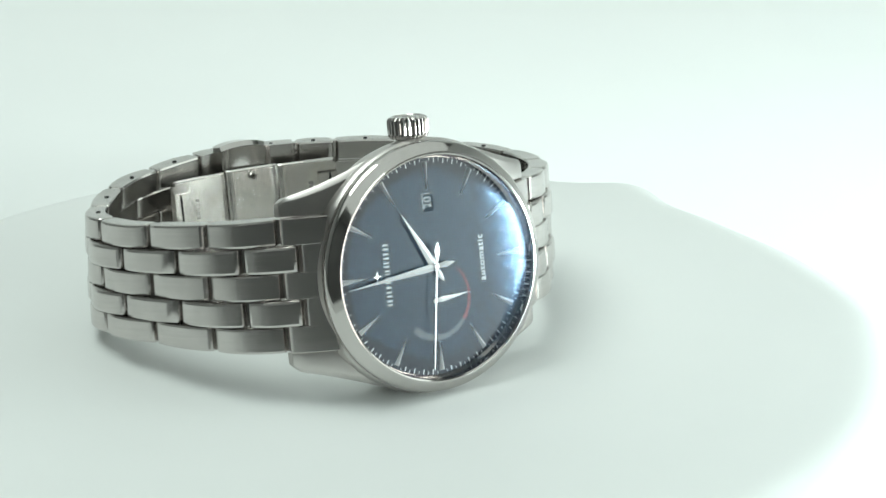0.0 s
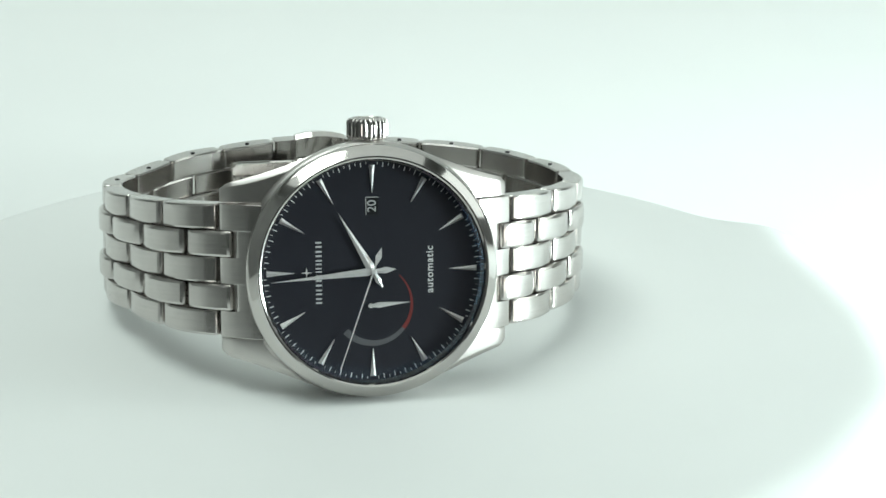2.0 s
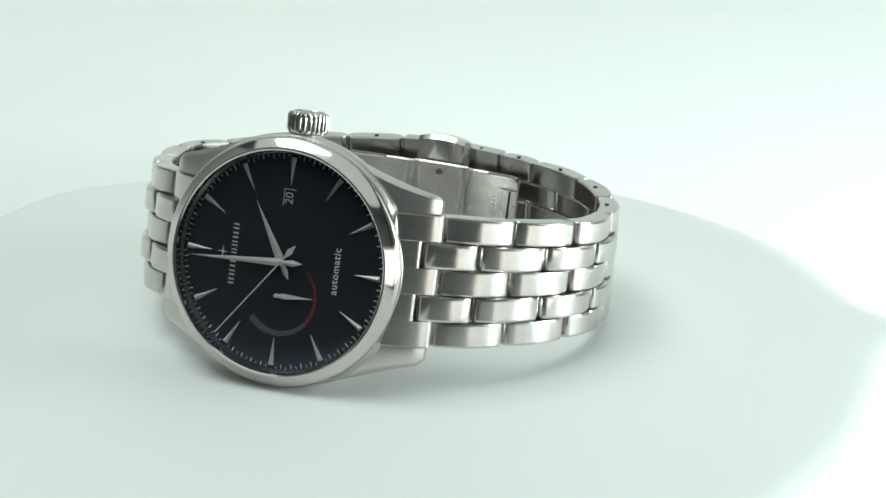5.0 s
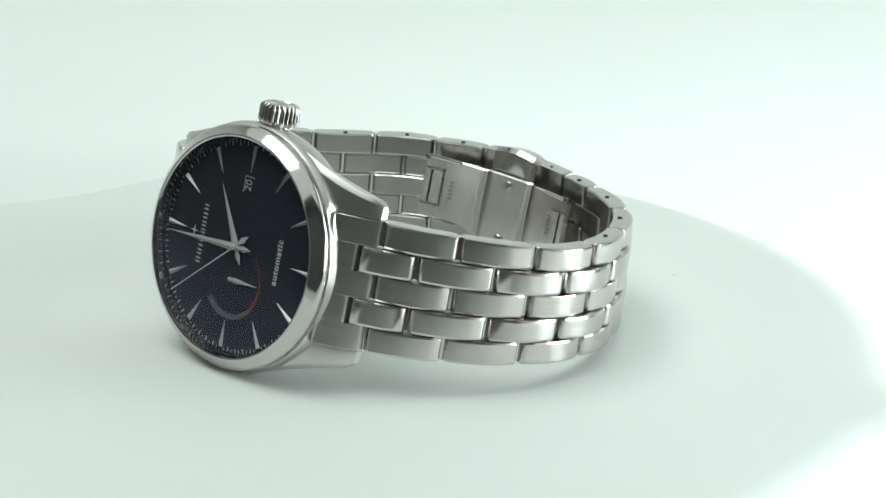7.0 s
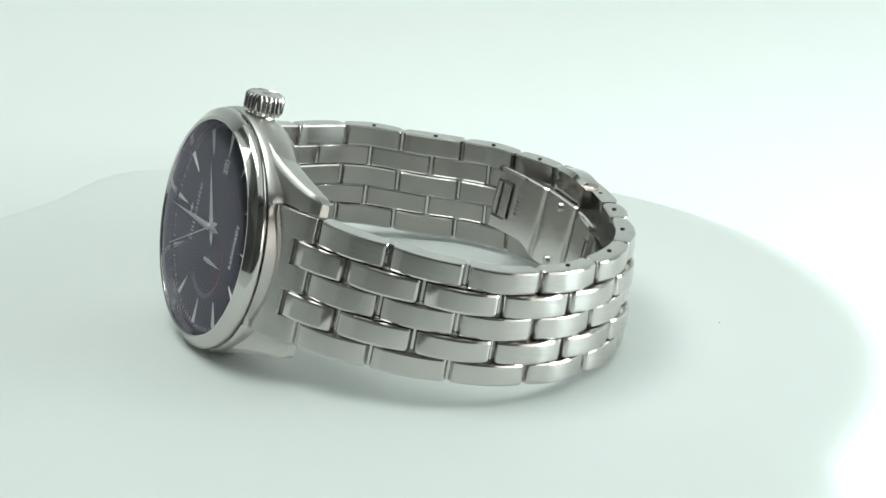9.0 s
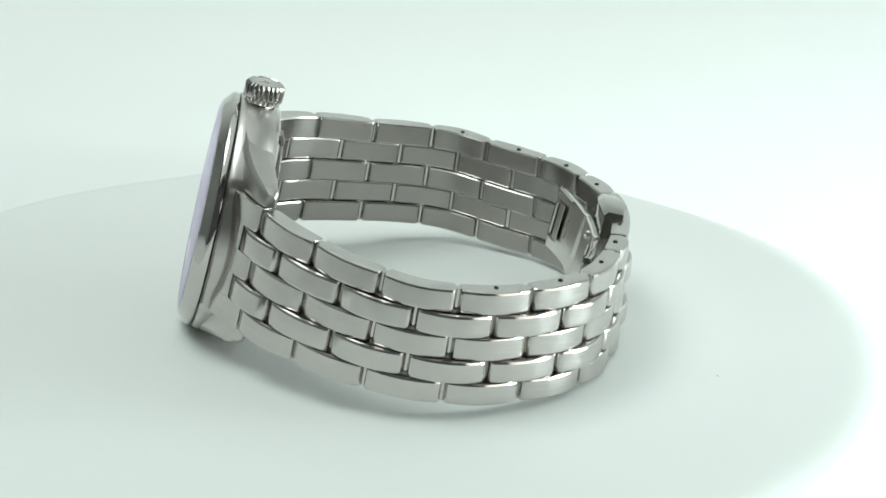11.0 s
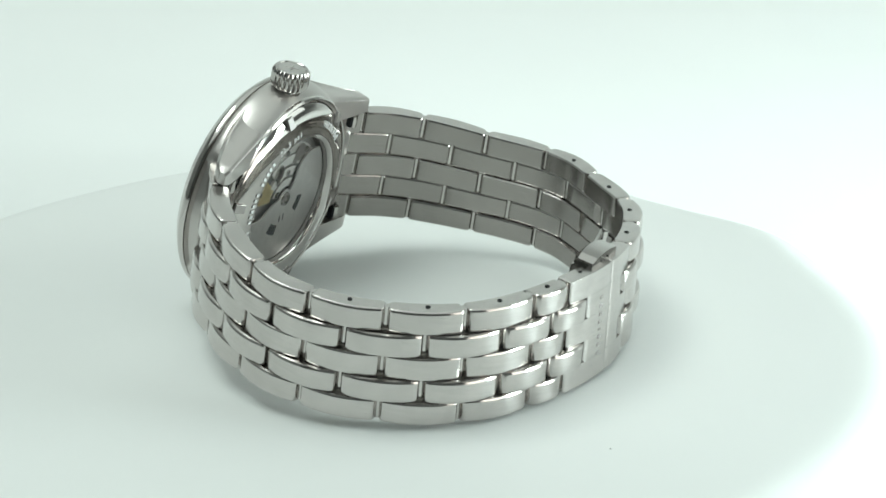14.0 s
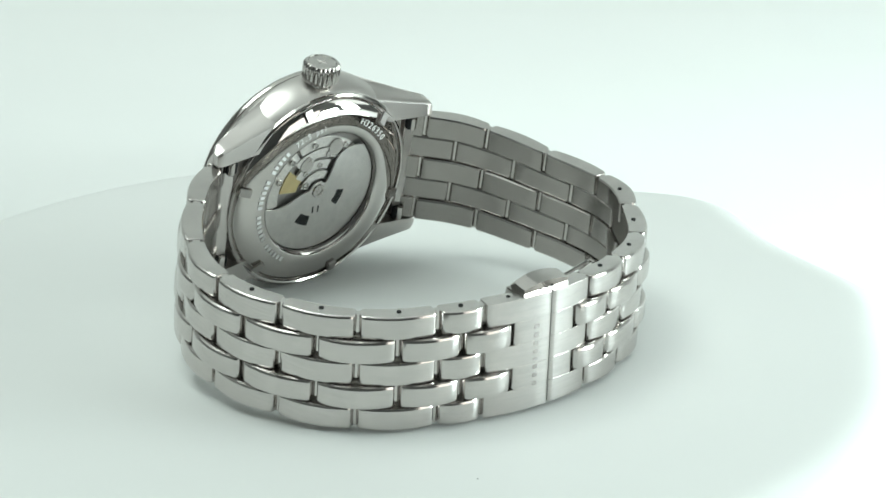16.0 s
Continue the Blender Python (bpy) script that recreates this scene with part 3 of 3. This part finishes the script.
def make_dial(root):
    dial = part("dial", lathe([(0, 0), (18.4, 0), (18.4, -0.5), (0, -0.5)], 128), M_DIAL, root, "glossy black dial")
    # applied hour markers
    bm = bmesh.new()
    v = [bm.verts.new(p) for p in ((-0.50, 17.5, 0.0), (0.50, 17.5, 0.0), (0.05, 12.9, 0.0), (-0.05, 12.9, 0.0), (0, 17.2, 0.42), (0, 13.0, 0.16))]
    for f in ((0, 1, 4), (1, 2, 5, 4), (3, 0, 4, 5), (2, 3, 5)):
        bm.faces.new([v[i] for i in f])
    first = part("hour_marker", bm, M_INDEX, dial, "faceted polished steel hour marker", smooth=False)
    for h in range(1, 12):
        ob = first.copy()
        scene.collection.objects.link(ob)
        ob.rotation_euler.z = -radians(30 * h)
    # minute track
    bm = bmesh.new()
    for i in range(240):
        if i % 20 == 0:
            continue
        a, long = 1.5 * i, i % 4 == 0
        if not long and i % 2:
            continue
        r0, r1, w = (17.15, 17.95, 0.075) if long else (17.5, 17.95, 0.05)
        p = [clock(r0, a), clock(r1, a)]
        tx, ty = math.cos(radians(a)) * w, -math.sin(radians(a)) * w
        slab([(p[0][0] - tx, p[0][1] - ty), (p[0][0] + tx, p[0][1] + ty), (p[1][0] + tx, p[1][1] + ty), (p[1][0] - tx, p[1][1] - ty)], 0.005, 0.025, bm)
    tagged(part("minute_track", bm, M_INK, dial, "white printed minute track", smooth=False), kind="stuff")
    # maker's mark as plain bars, with a four-pointed star
    widths = [1.05, 1.05, 1.25, 0.28, 0.85, 0.95, 1.15, 1.1]
    x = -5.15
    for i, w in enumerate(widths):
        for u0, u1 in (((0.0, 1.0),) if w < 0.4 else ((0.0, 0.26), (0.62, 0.88))):
            x0, x1 = x + w * u0, x + w * u1
            part("mark_bar", slab([(x0, 8.4), (x1, 8.4), (x1, 9.4), (x0, 9.4)], 0.005, 0.03), M_PRINT, dial, smooth=False)
        x += w + 0.38
    star = []
    for k in range(8):
        r = 0.95 if k % 2 == 0 else 0.2
        star.append((r * math.sin(radians(45 * k)), 10.9 + r * math.cos(radians(45 * k))))
    part("star_emblem", slab(star, 0.005, 0.12), M_INDEX, dial, smooth=False)
    text_mesh("automatic", 1.75, (0, -9.6, 0.02), dial, M_INK, "printed_text", label="white printed word on the dial", spacing=1.12, bold=0.025)
    # date window
    win = part("date_window", slab([(9.3, -0.95), (12.1, -0.95), (12.1, 0.95), (9.3, 0.95)], 0.004, 0.012), M_DARK, dial, smooth=False)
    # edge colours carry the light: two lit sides white, two shaded sides near-black
    for x0, y0, x1, y1, mat in ((9.3, 0.95, 12.1, 1.07, M_PRINT), (9.3, -1.07, 12.1, -0.95, M_DARK), (9.18, -1.07, 9.3, 1.07, M_DARK), (12.1, -1.07, 12.22, 1.07, M_PRINT)):
        part("window_edge", slab([(x0, y0), (x1, y0), (x1, y1), (x0, y1)], 0.002, 0.05), mat, win, smooth=False)
    text_mesh("20", 2.05, (10.7, 0, 0.03), win, M_PRINT, "date_numeral", label="white date numeral")
    # power reserve scale
    cx, cy, n = -5.7, -0.1, 40
    for name, a0, a1, mat in (("reserve_scale_low", 42, 128, M_RED), ("reserve_scale", 128, 228, M_ARC)):
        bm = bmesh.new()
        rows = []
        for k in range(n + 1):
            a = a0 + (a1 - a0) * k / n
            f = (a - 42) / 186.0
            ri, ro = 6.55 - 0.10 - 0.85 * f, 6.62 + 0.20 * f
            # angle from the three o'clock side round by six to nine
            ang = radians(a)
            c0, s0 = math.cos(ang), -math.sin(ang)
            rows.append([bm.verts.new((cx + r * c0, cy + r * s0, z)) for r, z in ((ri, 0.004), (ri, 0.02), (ro, 0.02), (ro, 0.004))])
        for a, b in zip(rows, rows[1:]):
            for i in range(3):
                bm.faces.new((a[i], a[i + 1], b[i + 1], b[i]))
        part(name, bm, mat, dial, smooth=False)
    hand = part("reserve_hand", pointed(6.3, 0.95, 1.0, 0.42, 0.35, 0.12), M_INDEX, root, "polished power reserve hand", smooth=False)
    hand.matrix_basis = pose(cx * MM, cy * MM, 0, 0, 0, -176)
    hour = part("hour_hand", pointed(11.2, 1.5, 3.2, 0.55, 0.55, 0.22), M_INDEX, root, "faceted polished hour hand", smooth=False)
    hour.matrix_basis = pose(0, 0, 0, 0, 0, -59.6)
    minute = part("minute_hand", pointed(17.0, 1.3, 3.9, 0.55, 0.80, 0.22), M_INDEX, root, "faceted polished minute hand", smooth=False)
    minute.matrix_basis = pose(0, 0, 0, 0, 0, 4.6)
    bm = slab([(-0.07, 17.1), (0.07, 17.1), (0.13, 0), (0.13, -1.2), (0.55, -2.6), (0, -4.2), (-0.55, -2.6), (-0.13, -1.2), (-0.13, 0)], 1.12, 1.18)
    lathe([(0, 1.28), (0.35, 1.28), (0.5, 1.15), (0.5, 0.3), (0, 0.3)], 20, bm=bm)
    second = part("seconds_hand", bm, M_INDEX, root, "thin polished seconds hand", smooth=False)
    return second


def make_back(root):
    back = part("case_back", lathe([(12.3, -7.6), (12.3, -8.6), (12.45, -8.95), (12.8, -9.22), (13.3, -9.34), (14.4, -9.26), (15.6, -9.06), (16.8, -8.72), (17.8, -8.26), (18.5, -7.75), (18.85, -7.3), (18.9, -6.9)], 160), M_BACK, root, "polished steel display case back")
    part("back_ring", lathe([(19.0, -7.3), (19.05, -7.8), (19.35, -7.95), (19.7, -7.7), (19.8, -7.1)], 128), M_POLISH, root, "polished ring round the case back")
    for k in range(6):
        bm = box(0, 0, 0, 1.5, 2.2, 0.5)
        bm.transform(Matrix.Rotation(radians(60 * k + 14), 4, "Z") @ Matrix.Rotation(radians(20), 4, "X") @ Matrix.Translation((0, 13.75, -14.25)))
        part("opener_notch", bm, M_SHADE, back, smooth=False)
    # movement behind the window
    plate = part("movement", lathe([(0, -6.6), (12.3, -6.6), (12.35, -8.1)], 96), M_SHADE, root, "steel movement behind the back window")
    def arc_slab(r0, r1, a0, a1, cx, cy, z0, z1):
        n = 16
        pts = [(cx + clock(r1, a0 + (a1 - a0) * k / n)[0], cy + clock(r1, a0 + (a1 - a0) * k / n)[1]) for k in range(n + 1)]
        pts += [(cx + clock(r0, a1 + (a0 - a1) * k / n)[0], cy + clock(r0, a1 + (a0 - a1) * k / n)[1]) for k in range(n + 1)]
        return slab(pts, z0, z1)
    for r0, r1, a0, a1, cx, cy, z in ((8.9, 10.9, 52, 118, 0, 0, -7.25), (8.7, 10.9, 122, 190, 0, 0, -7.2), (6.6, 8.4, 60, 132, 0.3, 0, -7.4), (4.4, 6.2, 66, 146, 0.2, -0.2, -7.5),
                                  (2.4, 4.0, 62, 165, 0, 0, -7.45), (8.8, 10.9, 14, 49, 0, 0, -7.35)):
        part("bridge", arc_slab(r0, r1, a0, a1, cx, cy, -7.0, z), M_MOVE, plate, smooth=False)
    part("gilt_bridge", arc_slab(4.6, 8.3, 140, 172, 0, -0.3, -7.0, -7.42), M_GOLD, plate, smooth=False)
    for a, r in ((58, 9.9), (78, 7.5), (100, 9.8), (92, 5.3), (112, 7.6), (132, 9.7), (128, 5.2), (158, 9.6), (30, 9.8), (150, 3.2)):
        x, y = clock(r, a)
        bm = lathe([(0, -7.58), (0.28, -7.58), (0.34, -7.66), (0.58, -7.66), (0.66, -7.2)], 20)
        bm.transform(Matrix.Translation((x, y, 0)))
        part("screw", bm, M_POLISH, plate)
    for a, r, rad, teeth in ((70, 9.0, 1.7, 24), (46, 8.2, 1.3, 18), (118, 6.6, 1.5, 22)):
        x, y = clock(r, a)
        pts = []
        for k in range(teeth * 2):
            q = rad * (1.0 if k % 2 else 0.86)
            pts.append((x + q * math.cos(math.pi * k / teeth), y + q * math.sin(math.pi * k / teeth)))
        part("gear_wheel", slab(pts, -7.1, -7.56), M_POLISH, plate, smooth=False)
    # rotor: half disc on the lower side with a hub and curved cut
    outline = []
    for k in range(41):
        a = 185 + (400 - 185) * k / 40
        outline.append(clock(12.1, a))
    for k in range(12):
        u = k / 11
        a, r = 40 + 20 * math.sin(math.pi * u), 12.1 * (1 - u) + 1.9 * u
        outline.append(clock(r, a))
    for k in range(1, 12):
        u = k / 11
        a, r = 60 + 110 * u, 1.9
        outline.append(clock(r, a))
    for k in range(1, 11):
        u = k / 11
        outline.append(clock(1.9 * (1 - u) + 12.1 * u, 170 + 15 * u + 14 * math.sin(math.pi * u)))
    rotor = part("rotor", slab(outline, -7.55, -7.85), M_ROTOR, root, "brushed steel winding rotor", smooth=False)
    part("rotor_hub", lathe([(0, -8.05), (0.35, -8.05), (0.4, -7.95), (0.75, -7.95), (0.8, -8.1), (1.25, -8.1), (1.4, -7.85)], 32), M_POLISH, rotor)
    for a0, a1, r0, r1 in ((230, 256, 5.2, 7.2), (318, 350, 4.4, 6.0)):
        pts = [clock(r1, a0 + (a1 - a0) * k / 8) for k in range(9)] + [clock(r0, a1 + (a0 - a1) * k / 8) for k in range(9)]
        part("rotor_slot", slab(pts, -7.84, -7.88), M_DARK, rotor, smooth=False)
    part("rotor_mark", slab([(-4.6, -0.9), (-3.2, -0.9), (-3.2, -0.6), (-4.6, -0.6)], -7.84, -7.88), M_DARK, rotor, smooth=False)
    part("rotor_mark", slab([(-4.6, 0.3), (-3.2, 0.3), (-3.2, 0.6), (-4.6, 0.6)], -7.84, -7.88), M_DARK, rotor, smooth=False)
    win = part("back_window", lathe([(0, -8.86), (10.0, -8.84), (12.28, -8.7)], 64), M_BACKGLASS, root, "clear sapphire back window")
    win.visible_shadow = False
    return back


def engrave(back, words, radius, start, step, size):
    """Engraved words that run round the case back."""
    for i, ch in enumerate(words):
        if ch == " ":
            continue
        a = start + step * i
        x, y = clock(radius, a)
        z = -9.36 + 0.19 * max(0.0, radius - 14.3)
        text_mesh(ch, size, (x, y, z), back, M_INK, "engraved_letter", spin=a + 180, flip=True)


def make_watch():
    root = new("wrist_watch")
    tagged(root, "stainless steel wristwatch with black dial lying on its side, crown up", "watch")
    make_case(root)
    second = make_dial(root)
    back = make_back(root)
    engrave(back, "H326350", 15.3, 61.5, -4.1, 1.75)
    engrave(back, "72.5 psi", 14.1, 121.0, -3.6, 1.6)
    for i in range(26):
        if i % 7 == 5:
            continue
        x, y = clock(14.1, 131.0 + 4.2 * i)
        bm = box(0, 0, 0, 0.62, 0.95, 0.06)
        bm.transform(Matrix.Translation((x, y, -9.34)) @ Matrix.Rotation(-radians(131.0 + 4.2 * i), 4, "Z"))
        part("engraved_bar", bm, M_PRINT, back, smooth=False)
    make_bracelet(root)
    root.matrix_basis = WATCH_AT
    return root, second


turntable = make_turntable()
watch, seconds_hand = make_watch()


def motions():
    times = [0.5 * k for k in range(33)]
    walk(turntable, [(t, pose(0, 0, 0, 0, 0, turn_at(t))) for t in times])
    walk(watch, [(t, pose(0, 0, 0, 0, 0, turn_at(t)) @ WATCH_AT) for t in times])
    walk(seconds_hand, [(t, pose(0, 0, 0, 0, 0, -6.0 * (46.2 + t))) for t in times])


motions()
